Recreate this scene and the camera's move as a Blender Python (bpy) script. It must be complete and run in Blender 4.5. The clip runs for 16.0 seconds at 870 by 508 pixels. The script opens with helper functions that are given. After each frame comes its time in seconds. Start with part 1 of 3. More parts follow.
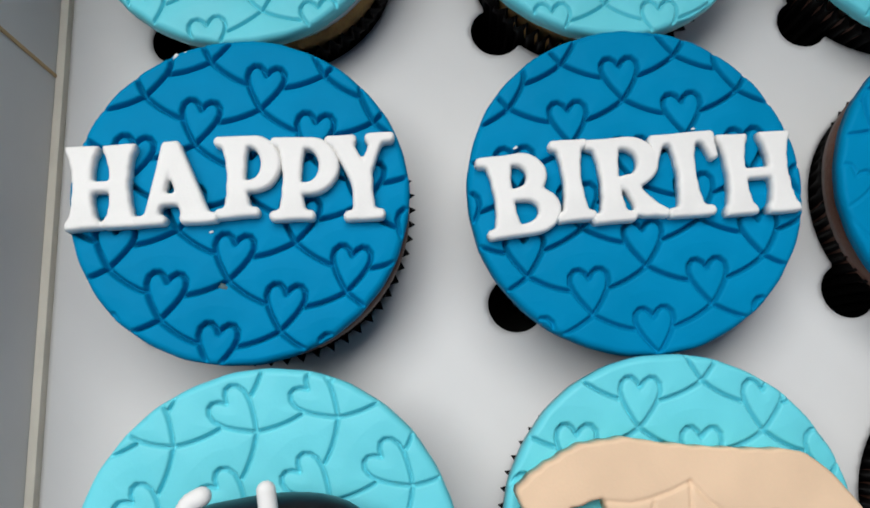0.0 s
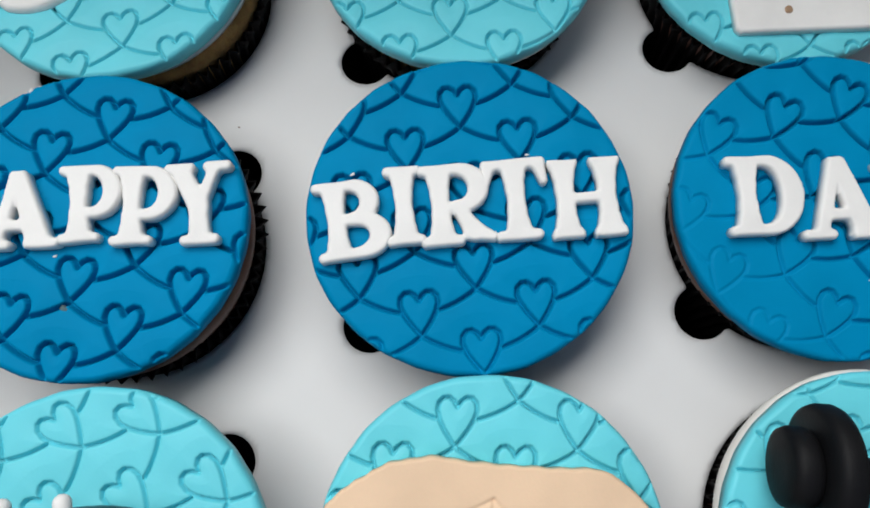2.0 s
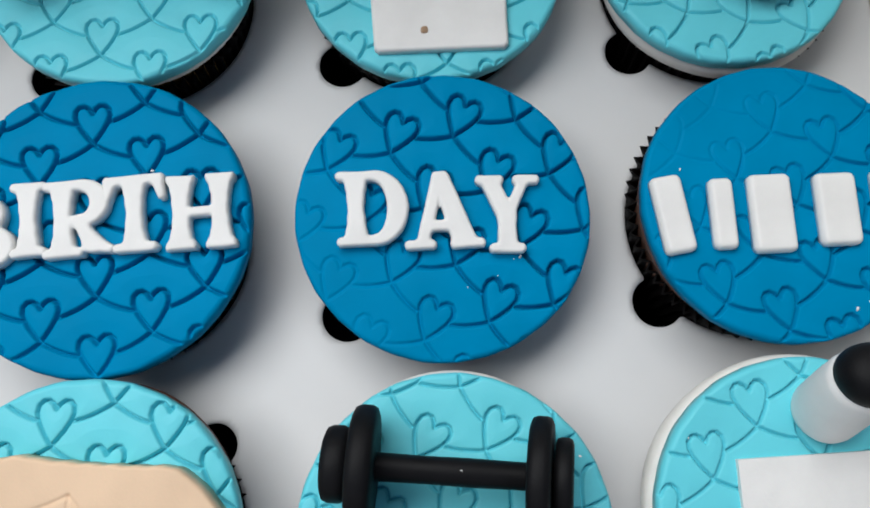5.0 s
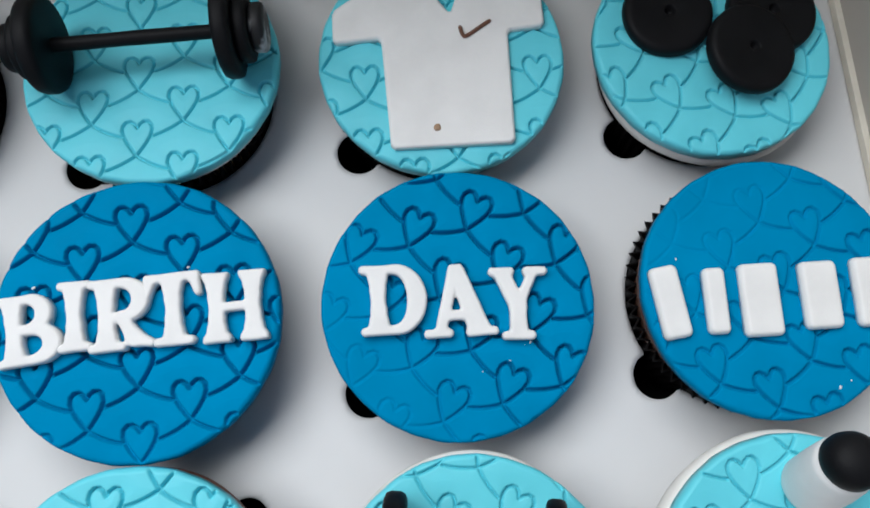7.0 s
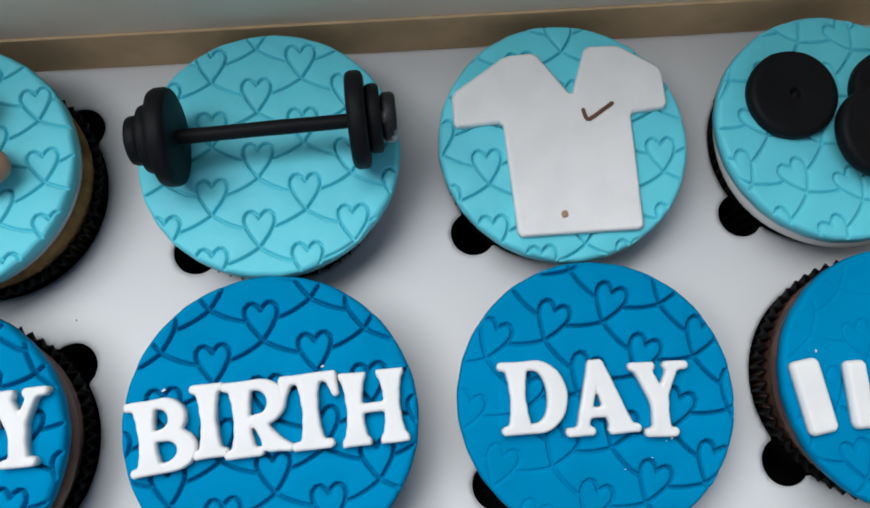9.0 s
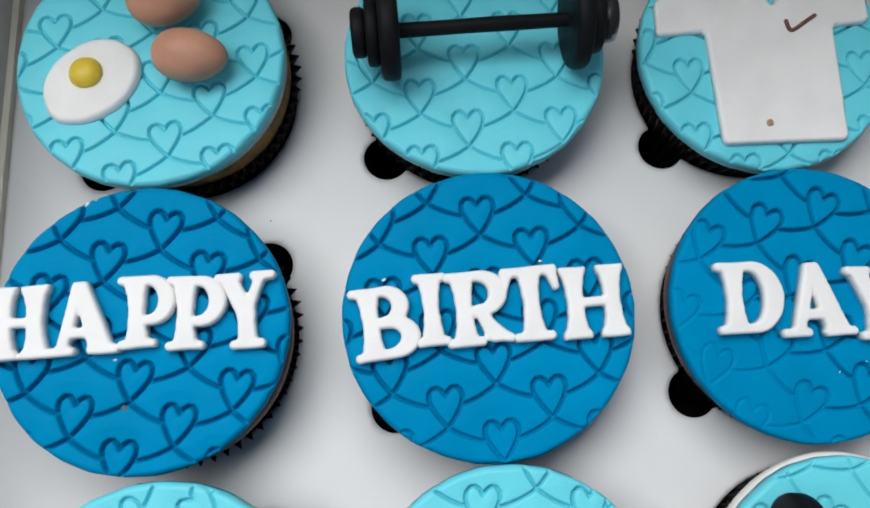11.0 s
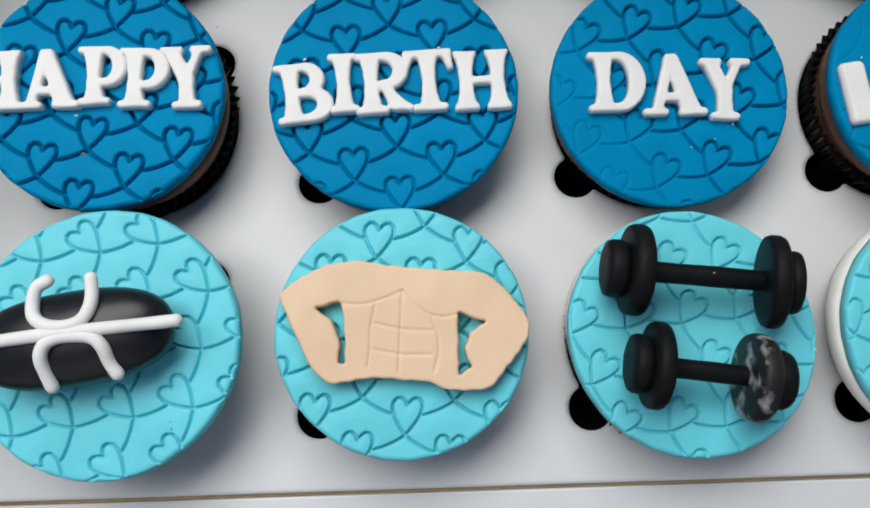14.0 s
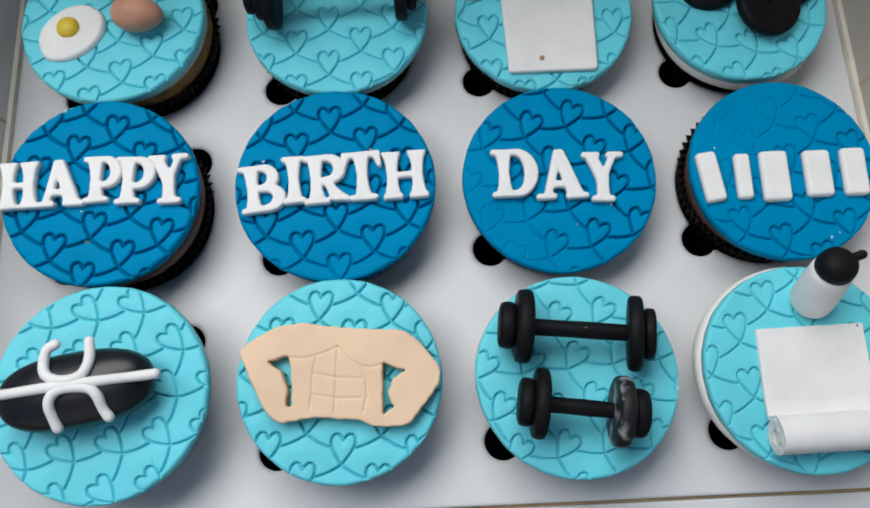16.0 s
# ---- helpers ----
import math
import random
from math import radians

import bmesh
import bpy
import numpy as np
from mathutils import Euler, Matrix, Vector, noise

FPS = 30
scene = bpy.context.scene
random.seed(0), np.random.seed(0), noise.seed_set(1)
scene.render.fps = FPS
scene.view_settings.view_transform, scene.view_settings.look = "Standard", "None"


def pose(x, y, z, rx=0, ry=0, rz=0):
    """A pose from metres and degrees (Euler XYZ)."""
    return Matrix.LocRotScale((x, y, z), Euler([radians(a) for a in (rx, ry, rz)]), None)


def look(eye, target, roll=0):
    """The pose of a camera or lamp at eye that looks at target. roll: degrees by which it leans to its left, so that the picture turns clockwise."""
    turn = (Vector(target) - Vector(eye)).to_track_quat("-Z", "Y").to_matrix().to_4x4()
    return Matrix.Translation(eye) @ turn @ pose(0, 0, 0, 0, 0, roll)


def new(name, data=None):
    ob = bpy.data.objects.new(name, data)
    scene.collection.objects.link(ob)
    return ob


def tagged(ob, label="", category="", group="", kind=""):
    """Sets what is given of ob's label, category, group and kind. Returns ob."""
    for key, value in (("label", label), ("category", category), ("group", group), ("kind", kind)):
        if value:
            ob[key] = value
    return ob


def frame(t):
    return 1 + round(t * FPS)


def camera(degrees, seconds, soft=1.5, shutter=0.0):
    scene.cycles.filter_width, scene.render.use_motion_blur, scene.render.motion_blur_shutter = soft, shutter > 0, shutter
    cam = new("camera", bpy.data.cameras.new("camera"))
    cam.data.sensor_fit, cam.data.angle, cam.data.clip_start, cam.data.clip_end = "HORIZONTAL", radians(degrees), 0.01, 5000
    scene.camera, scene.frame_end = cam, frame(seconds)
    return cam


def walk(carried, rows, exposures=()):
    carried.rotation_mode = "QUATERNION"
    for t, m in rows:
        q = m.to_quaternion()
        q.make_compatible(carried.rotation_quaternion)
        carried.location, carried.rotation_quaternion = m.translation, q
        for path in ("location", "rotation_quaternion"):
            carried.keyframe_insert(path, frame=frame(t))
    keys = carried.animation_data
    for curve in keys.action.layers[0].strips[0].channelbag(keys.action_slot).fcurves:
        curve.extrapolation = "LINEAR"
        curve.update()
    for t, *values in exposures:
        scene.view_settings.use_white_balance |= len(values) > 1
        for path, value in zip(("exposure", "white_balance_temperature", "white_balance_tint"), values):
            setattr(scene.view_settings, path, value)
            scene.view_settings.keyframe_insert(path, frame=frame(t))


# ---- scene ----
cam = camera(62.0, 16.0, soft=1.8)
PATH = [
    (0, (-0.0900, -0.0507, 0.1676), (-0.0823, -0.0067, -0.0273), 7.44),
    (0.5, (-0.0810, -0.0522, 0.1704), (-0.0768, -0.0074, -0.0245), 2.93),
    (1, (-0.0727, -0.0521, 0.1722), (-0.0699, -0.0071, -0.0226), 1.21),
    (1.5, (-0.0626, -0.0509, 0.1736), (-0.0608, -0.0047, -0.0210), -0.06),
    (2, (-0.0483, -0.0529, 0.1732), (-0.0487, -0.0033, -0.0206), -2.74),
    (2.5, (-0.0354, -0.0526, 0.1775), (-0.0356, -0.0049, -0.0168), -2.33),
    (3, (-0.0205, -0.0531, 0.1817), (-0.0210, -0.0069, -0.0128), -2.68),
    (3.5, (-0.0050, -0.0536, 0.1812), (-0.0029, -0.0082, -0.0136), 0.52),
    (4, (0.0150, -0.0521, 0.1792), (0.0147, -0.0070, -0.0156), -2.57),
    (4.5, (0.0301, -0.0540, 0.1803), (0.0315, -0.0067, -0.0140), -0.71),
    (4.7, (0.0366, -0.0540, 0.1814), (0.0382, -0.0071, -0.0130), -0.59),
    (6.8, (0.0363, -0.0401, 0.2026), (0.0390, -0.0003, 0.0066), 0.57),
    (7, (0.0310, -0.0364, 0.2024), (0.0354, 0.0106, 0.0081), 1.78),
    (7.5, (0.0280, -0.0187, 0.2043), (0.0348, 0.0280, 0.0099), 4.26),
    (8, (0.0185, -0.0134, 0.2051), (0.0259, 0.0339, 0.0109), 4.84),
    (8.5, (0.0108, -0.0103, 0.2043), (0.0185, 0.0355, 0.0097), 5.47),
    (9, (-0.0055, -0.0101, 0.2036), (0.0030, 0.0371, 0.0094), 5.98),
    (9.2, (-0.0105, -0.0108, 0.2026), (-0.0032, 0.0376, 0.0087), 4.55),
    (11.3, (-0.0662, -0.0375, 0.1967), (-0.0593, 0.0074, 0.0019), 6.37),
    (11.5, (-0.0701, -0.0429, 0.1966), (-0.0619, -0.0016, 0.0011), 9.16),
    (12, (-0.0766, -0.0640, 0.1955), (-0.0688, -0.0234, -0.0002), 9.13),
    (12.5, (-0.0758, -0.0813, 0.1996), (-0.0702, -0.0406, 0.0039), 5.96),
    (13, (-0.0610, -0.0859, 0.2101), (-0.0541, -0.0481, 0.0138), 8.76),
    (13.5, (-0.0527, -0.0891, 0.2151), (-0.0461, -0.0515, 0.0188), 8.29),
    (14, (-0.0349, -0.0909, 0.2179), (-0.0302, -0.0533, 0.0215), 5.58),
    (14.5, (-0.0151, -0.0918, 0.2254), (-0.0126, -0.0528, 0.0293), 2.18),
    (15, (0.0001, -0.0939, 0.2350), (0.0030, -0.0529, 0.0393), 1.82),
    (15.5, (0.0076, -0.0955, 0.2498), (0.0111, -0.0526, 0.0545), 1.90),
    (16, (-0.0073, -0.0982, 0.2655), (-0.0063, -0.0462, 0.0724), -1.52),
]
walk(cam, [(t, look(eye, target, roll)) for t, eye, target, roll in PATH],
     [(0, 0.0, 6500, 10), (4.0, 0.0, 6450, 10), (7.0, 0.07, 6200, 10), (9.0, 0.12, 6200, 10), (11.5, 0.05, 6450, 10), (12.5, 0.0, 6550, 10), (14.0, 0.0, 6500, 10), (16, -0.03, 6350, 10)])

# ---- light ----
world = bpy.data.worlds.new("daylight")
scene.world = world
world.use_nodes = True
wn = world.node_tree.nodes
sky = wn.new("ShaderNodeTexSky")
sky.sky_type = "NISHITA"
sky.sun_disc = False
sky.sun_elevation, sky.sun_rotation = radians(40), radians(195)
wn["Background"].inputs["Strength"].default_value = 0.052
world.node_tree.links.new(sky.outputs["Color"], wn["Background"].inputs["Color"])

# area lamp added overhead, standing in for an unseen source of soft daylight
overhead = new("overhead_area_light", bpy.data.lights.new("overhead_area_light", "AREA"))
overhead.data.shape, overhead.data.size, overhead.data.size_y = "RECTANGLE", 0.8, 0.4
overhead.data.energy, overhead.data.color = 6.4, (0.985, 0.985, 0.965)
overhead.matrix_world = look((-0.19, 0.23, 0.66), (0, 0, 0))


# ---- materials ----
def material(name, colour, rough, vary=0.08, fine=0.0003, coarse=0.02, bump=0.15, spec=0.4, sss=0.0, tint=None, span=(0.3, 0.65)):
    """Procedural surface: colour varied at two scales, with fine relief."""
    m = bpy.data.materials.new(name)
    m.use_nodes = True
    n, l = m.node_tree.nodes, m.node_tree.links
    b = n["Principled BSDF"]
    co = n.new("ShaderNodeTexCoord")
    big, small = n.new("ShaderNodeTexNoise"), n.new("ShaderNodeTexNoise")
    big.inputs["Scale"].default_value, big.inputs["Detail"].default_value = 1 / coarse, 4
    small.inputs["Scale"].default_value, small.inputs["Detail"].default_value = 1 / fine, 3
    for t in (big, small):
        l.new(co.outputs["Object"], t.inputs["Vector"])
    mix = n.new("ShaderNodeMix")
    mix.data_type = "RGBA"
    dark = tint or tuple(c * (1 - 2 * vary) for c in colour)
    mix.inputs["A"].default_value, mix.inputs["B"].default_value = (*dark, 1), (*colour, 1)
    ramp = n.new("ShaderNodeMapRange")
    ramp.inputs["From Min"].default_value, ramp.inputs["From Max"].default_value = span
    l.new(big.outputs["Fac"], ramp.inputs["Value"])
    l.new(ramp.outputs["Result"], mix.inputs["Factor"])
    grain = n.new("ShaderNodeMix")
    grain.data_type, grain.blend_type = "RGBA", "MULTIPLY"
    grain.inputs["Factor"].default_value = vary
    l.new(mix.outputs["Result"], grain.inputs["A"])
    l.new(small.outputs["Color"], grain.inputs["B"])
    l.new(grain.outputs["Result"], b.inputs["Base Color"])
    rr = n.new("ShaderNodeMapRange")
    rr.inputs["To Min"].default_value, rr.inputs["To Max"].default_value = rough - 0.08, rough + 0.08
    l.new(big.outputs["Fac"], rr.inputs["Value"])
    l.new(rr.outputs["Result"], b.inputs["Roughness"])
    bp = n.new("ShaderNodeBump")
    bp.inputs["Strength"].default_value, bp.inputs["Distance"].default_value = bump, fine * 0.4
    l.new(small.outputs["Fac"], bp.inputs["Height"])
    l.new(bp.outputs["Normal"], b.inputs["Normal"])
    b.inputs["Specular IOR Level"].default_value = spec
    if sss:
        b.inputs["Subsurface Weight"].default_value = sss
        b.inputs["Subsurface Radius"].default_value = (0.0012, 0.0012, 0.0012)
    return m


BLUE = material("blue_fondant", (0.0, 0.236, 0.462), 0.5, 0.05, 0.0006, 0.018, 0.1, 0.025)
TEAL = material("turquoise_fondant", (0.14, 0.66, 0.755), 0.48, 0.04, 0.0006, 0.018, 0.1, 0.28)
WHITE = material("white_fondant", (0.83, 0.815, 0.785), 0.55, 0.04, 0.0005, 0.01, 0.2, 0.3)
BLACK = material("black_fondant", (0.0065, 0.0065, 0.0075), 0.55, 0.2, 0.0005, 0.008, 0.25, 0.14)
SATIN = material("polished_black_fondant", (0.008, 0.009, 0.012), 0.34, 0.2, 0.0005, 0.008, 0.12, 0.4)
SCUFF = material("dusty_black_fondant", (0.012, 0.012, 0.013), 0.5, 0.2, 0.0005, 0.007, 0.35, 0.3, tint=(0.40, 0.41, 0.42), span=(0.38, 0.5))
SKIN = material("peach_fondant", (0.82, 0.585, 0.39), 0.58, 0.05, 0.0006, 0.015, 0.15, 0.3)
EGGSHELL = material("brown_fondant", (0.60, 0.30, 0.19), 0.5, 0.1, 0.0006, 0.008, 0.2, 0.35)
YOLK = material("yellow_fondant", (0.78, 0.56, 0.04), 0.45, 0.08, 0.0006, 0.004, 0.15, 0.4)
COCOA = material("cocoa_paint", (0.20, 0.09, 0.055), 0.6, 0.2, 0.0004, 0.002, 0.2, 0.3)
SPOT = material("tan_spot", (0.55, 0.36, 0.22), 0.6, 0.2, 0.0004, 0.002, 0.2, 0.3)
SMEAR = material("grey_smear", (0.10, 0.17, 0.19), 0.6, 0.2, 0.0004, 0.002, 0.2, 0.2)
CHOC = material("chocolate_icing", (0.155, 0.072, 0.048), 0.55, 0.25, 0.0009, 0.006, 0.6, 0.35)
SPONGE = material("vanilla_sponge", (0.45, 0.26, 0.09), 0.8, 0.3, 0.0012, 0.006, 0.9, 0.2)
BUTTER = material("white_icing", (0.80, 0.78, 0.73), 0.5, 0.05, 0.0008, 0.008, 0.35, 0.35)
PAPER = material("black_paper", (0.007, 0.006, 0.006), 0.65, 0.25, 0.0004, 0.004, 0.3, 0.1)
CARD = material("white_card", (0.715, 0.715, 0.71), 0.48, 0.02, 0.0004, 0.03, 0.08, 0.35)
# darker copy of the white card, with the east wall's shade in its colour
SHADED_CARD = material("shaded_card", (0.50, 0.47, 0.42), 0.6, 0.04, 0.0004, 0.04, 0.1, 0.25)
BEIGE = material("beige_board", (0.78, 0.68, 0.54), 0.65, 0.05, 0.0004, 0.03, 0.1, 0.25)
TAN_BOARD = material("tan_board", (0.64, 0.45, 0.25), 0.7, 0.08, 0.0004, 0.01, 0.3, 0.2)
CREAM = material("cream_board", (0.80, 0.75, 0.64), 0.7, 0.06, 0.0004, 0.01, 0.3, 0.2)
# also colours the box base, as shade under the tray
TABLE = material("dark_table_and_base_shade", (0.015, 0.014, 0.014), 0.4, 0.3, 0.002, 0.05, 0.2, 0.4)
MM = 0.001


# ---- mesh helpers ----
def mesh_object(name, verts, faces, mat, smooth=True, scale=MM):
    me = bpy.data.meshes.new(name)
    me.from_pydata([tuple(float(c) * scale for c in v) for v in verts], [], [tuple(int(i) for i in f) for f in faces])
    me.materials.append(mat)
    if smooth:
        me.polygons.foreach_set("use_smooth", [True] * len(me.polygons))
    me.update()
    return new(name, me)


def from_bmesh(name, bm, mat, smooth=False):
    me = bpy.data.meshes.new(name)
    bm.to_mesh(me)
    bm.free()
    me.materials.append(mat)
    if smooth:
        me.polygons.foreach_set("use_smooth", [True] * len(me.polygons))
    return new(name, me)


def under(ob, parent, place, label=""):
    """Makes ob a part of parent, at the world pose place."""
    ob.parent = parent
    above = parent.matrix_basis if parent.parent is None else parent.parent.matrix_basis @ parent.matrix_basis
    ob.matrix_basis = above.inverted() @ place
    return tagged(ob, label)


def board(name, x0, x1, y0, y1, z0, z1, mat, bevel=0.4):
    """A card board with softened edges, in millimetres."""
    bm = bmesh.new()
    bmesh.ops.create_cube(bm, size=1)
    for v in bm.verts:
        v.co = Vector(((x0 if v.co.x < 0 else x1) * MM, (y0 if v.co.y < 0 else y1) * MM, (z0 if v.co.z < 0 else z1) * MM))
    bmesh.ops.bevel(bm, geom=bm.edges[:], offset=bevel * MM, segments=2, affect="EDGES", profile=0.6)
    return from_bmesh(name, bm, mat)


def segments_distance(p, a, b):
    """Distance of points p to the segment a-b, and the share along it."""
    ab, ap = b - a, p - a
    h = np.clip((ap @ ab) / max(ab @ ab, 1e-9), 0, 1)
    return np.linalg.norm(ap - h[:, None] * ab, axis=1), h


def polyline_distance(p, pts):
    d = np.full(len(p), 1e9)
    for a, b in zip(pts[:-1], pts[1:]):
        d = np.minimum(d, segments_distance(p, np.array(a, float), np.array(b, float))[0])
    return d


def polygon_distance(p, pts):
    """Signed distance to a closed outline, negative inside."""
    pts = np.array(pts, float)
    d, inside = np.full(len(p), 1e9), np.zeros(len(p), bool)
    for a, b in zip(pts, np.roll(pts, -1, 0)):
        d = np.minimum(d, segments_distance(p, a, b)[0])
        cross = (a[1] > p[:, 1]) != (b[1] > p[:, 1])
        at = a[0] + (p[:, 1] - a[1]) / (b[1] - a[1] + 1e-12) * (b[0] - a[0])
        inside ^= cross & (p[:, 0] < at)
    return np.where(inside, -d, d)


def smooth_outline(pts, rounds=2, cut=None):
    """Corner cutting of a closed outline."""
    pts = np.array(pts, float)
    if cut:
        nxt = np.roll(pts, -1, 0)
        way = (nxt - pts) / np.linalg.norm(nxt - pts, axis=1)[:, None]
        pts = np.stack([pts + cut * way, nxt - cut * way], 1).reshape(-1, 2)
    for _ in range(rounds):
        nxt = np.roll(pts, -1, 0)
        pts = np.stack([0.78 * pts + 0.22 * nxt, 0.22 * pts + 0.78 * nxt], 1).reshape(-1, 2)
    return pts


def slab(name, shape, box, step, thick, edge, mat, relief=None, underside=True):
    """A rolled and cut sheet of fondant: all points where shape(p) < 0, with a rounded upper edge and a relief on top."""
    x0, x1, y0, y1 = box
    xs, ys = np.arange(x0, x1 + step, step), np.arange(y0, y1 + step, step)
    nx, ny = len(xs), len(ys)
    p = np.stack(np.meshgrid(xs, ys), -1).reshape(-1, 2)
    d = shape(p)
    ok = (d < 0.45 * step).reshape(ny, nx)
    cell = ok[:-1, :-1] & ok[1:, :-1] & ok[:-1, 1:] & ok[1:, 1:]
    near = np.zeros((ny + 1, nx + 1), int)
    near[1:-1, 1:-1] = cell
    count = (near[:-1, :-1] + near[1:, :-1] + near[:-1, 1:] + near[1:, 1:]).ravel()
    rim = (count > 0) & (count < 4)
    e = 0.05
    g = np.stack([(shape(p + (e, 0)) - d) / e, (shape(p + (0, e)) - d) / e], 1)
    g /= np.maximum(np.linalg.norm(g, axis=1), 1e-6)[:, None]
    p = np.where(rim[:, None], p - g * np.clip(d, -1.2 * step, 1.2 * step)[:, None], p)
    d = np.where(rim, 0, np.minimum(d, 0))
    inner = np.clip(-d, 0, edge)
    z = thick - edge + np.sqrt(np.maximum(edge**2 - (edge - inner) ** 2, 0))
    if relief is not None:
        z = z + relief(p) * np.clip(-d / edge, 0, 1)
    index = np.full(nx * ny, -1)
    used = np.flatnonzero(count > 0)
    index[used] = np.arange(len(used))
    r, c = np.nonzero(cell)
    k = r * nx + c
    quads = index[np.stack([k, k + 1, k + nx + 1, k + nx], 1)]
    n = len(used)
    verts = np.concatenate([np.c_[p[used], z[used]], np.c_[p[used], np.zeros(n)]]) if underside else np.c_[p[used], z[used]]
    directed = np.concatenate([quads[:, [i, (i + 1) % 4]] for i in range(4)])
    twins = {(a, b) for a, b in directed.tolist()}
    border = [(a, b) for a, b in directed.tolist() if (b, a) not in twins]
    faces = quads.tolist()
    if underside:
        faces += [[q[0] + n, q[3] + n, q[2] + n, q[1] + n] for q in faces]
        faces += [[b, a, a + n, b + n] for a, b in border]
    else:
        base = {v: n + i for i, v in enumerate(sorted({v for ab in border for v in ab}))}
        verts = np.concatenate([verts, [(*verts[v][:2], 0.0) for v in base]])
        faces += [[b, a, base[a], base[b]] for a, b in border]
        follow, loop = dict(border), [border[0][0]]
        while len(loop) < len(border) and follow[loop[-1]] != loop[0]:
            loop.append(follow[loop[-1]])
        faces.append([base[v] for v in loop[::-1]])
    return mesh_object(name, verts, faces, mat)


def lathe(name, profile, mat, turns=48, pleat=0.0, pleats=0, wobble=0.0, closed=True):
    """A body turned round z from (radius, height) pairs, with optional pleats and unevenness."""
    verts, faces = [], []
    for k, (r, z) in enumerate(profile):
        for i in range(turns):
            a = 2 * math.pi * i / turns
            rr = r * (1 + wobble * noise.noise(Vector((math.cos(a) * 1.3, math.sin(a) * 1.3, z * 0.15))))
            if pleats:
                rr += pleat * (2 / math.pi * math.asin(math.sin(a * pleats))) * (1 + 0.3 * math.sin(a * 5 + r)) * (0.5 + 0.5 * (z + 41) / 50)
            verts.append((rr * math.cos(a), rr * math.sin(a), z))
    for k in range(len(profile) - 1):
        for i in range(turns):
            j = (i + 1) % turns
            faces.append((k * turns + i, k * turns + j, (k + 1) * turns + j, (k + 1) * turns + i))
    if closed:
        faces.append(tuple(range(turns))[::-1])
        faces.append(tuple((len(profile) - 1) * turns + i for i in range(turns)))
    return mesh_object(name, verts, faces, mat)


def tube(name, pts, radius, mat, sides=12, rounds=2):
    """A rolled rope of fondant through the points, in millimetres."""
    pts = [Vector(p) for p in pts]
    for _ in range(rounds):
        cut = [pts[0]]
        for a, b in zip(pts[:-1], pts[1:]):
            cut += [a.lerp(b, 0.25), a.lerp(b, 0.75)]
        pts = cut + [pts[-1]]
    ahead = (pts[1] - pts[0]).normalized()
    back = (pts[-1] - pts[-2]).normalized()
    line = [(pts[0] - ahead * radius * s, radius * math.sqrt(max(1 - s * s, 0.02))) for s in (0.95, 0.7, 0.35)]
    line += [(p, radius * (1 + 0.02 * math.sin(0.7 * i))) for i, p in enumerate(pts)]
    line += [(pts[-1] + back * radius * s, radius * math.sqrt(max(1 - s * s, 0.02))) for s in (0.35, 0.7, 0.95)]
    verts, faces = [], []
    side = ahead.orthogonal().normalized()
    for k, (p, r) in enumerate(line):
        a, b = line[max(k - 1, 0)][0], line[min(k + 1, len(line) - 1)][0]
        t = (b - a).normalized()
        side = (side - t * side.dot(t)).normalized()
        other = t.cross(side)
        for i in range(sides):
            w = 2 * math.pi * i / sides
            verts.append(p + side * (r * math.cos(w)) + other * (r * math.sin(w)))
    for k in range(len(line) - 1):
        for i in range(sides):
            j = (i + 1) % sides
            faces.append((k * sides + i, k * sides + j, (k + 1) * sides + j, (k + 1) * sides + i))
    faces.append(tuple(range(sides))[::-1])
    faces.append(tuple((len(line) - 1) * sides + i for i in range(sides)))
    return mesh_object(name, verts, faces, mat)


def along(a, b):
    """A pose at a whose z axis points to b, in millimetres."""
    a, b = Vector(a) * MM, Vector(b) * MM
    return Matrix.Translation(a) @ (b - a).to_track_quat("Z", "Y").to_matrix().to_4x4()


# ---- table and box ----
table = tagged(board("table", -900, 900, -900, 900, -75, -46, TABLE, 2), "dark smooth table top under the box", "table", kind="structure")

HOLE_X, HOLE_Y = (-121.0, -40.6, 39.4, 119.2), (65.2, -5.4, -76.3)


def insert_shape(p):
    """The tray's card with a round hole and two finger notches for each cake."""
    d = np.maximum(np.maximum(-172 - p[:, 0], p[:, 0] - 165), np.maximum(-118 - p[:, 1], p[:, 1] - 105))
    for x in HOLE_X:
        for y in HOLE_Y:
            cuts = [(0, 0, 30.5), (-24.3, -20.3, 6.6)]
            if x == HOLE_X[0] or (x, y) == (HOLE_X[1], HOLE_Y[2]):
                cuts.append((22.4, 19.9, 6.6 if x == HOLE_X[0] else 5.5))
            for dx, dy, r in cuts:
                d = np.maximum(d, r - np.hypot(p[:, 0] - x - dx, p[:, 1] - y - dy))
    return d


tray = slab("cupcake_tray", insert_shape, (-173, 166, -119, 106), 1.0, 0.8, 0.3, CARD)
tray.location.z = -0.8 * MM
tagged(tray, "white card tray with round holes and finger notches", "cake tray")

box = tagged(new("cake_box"), "open white card cupcake box holding the tray", "cake box")
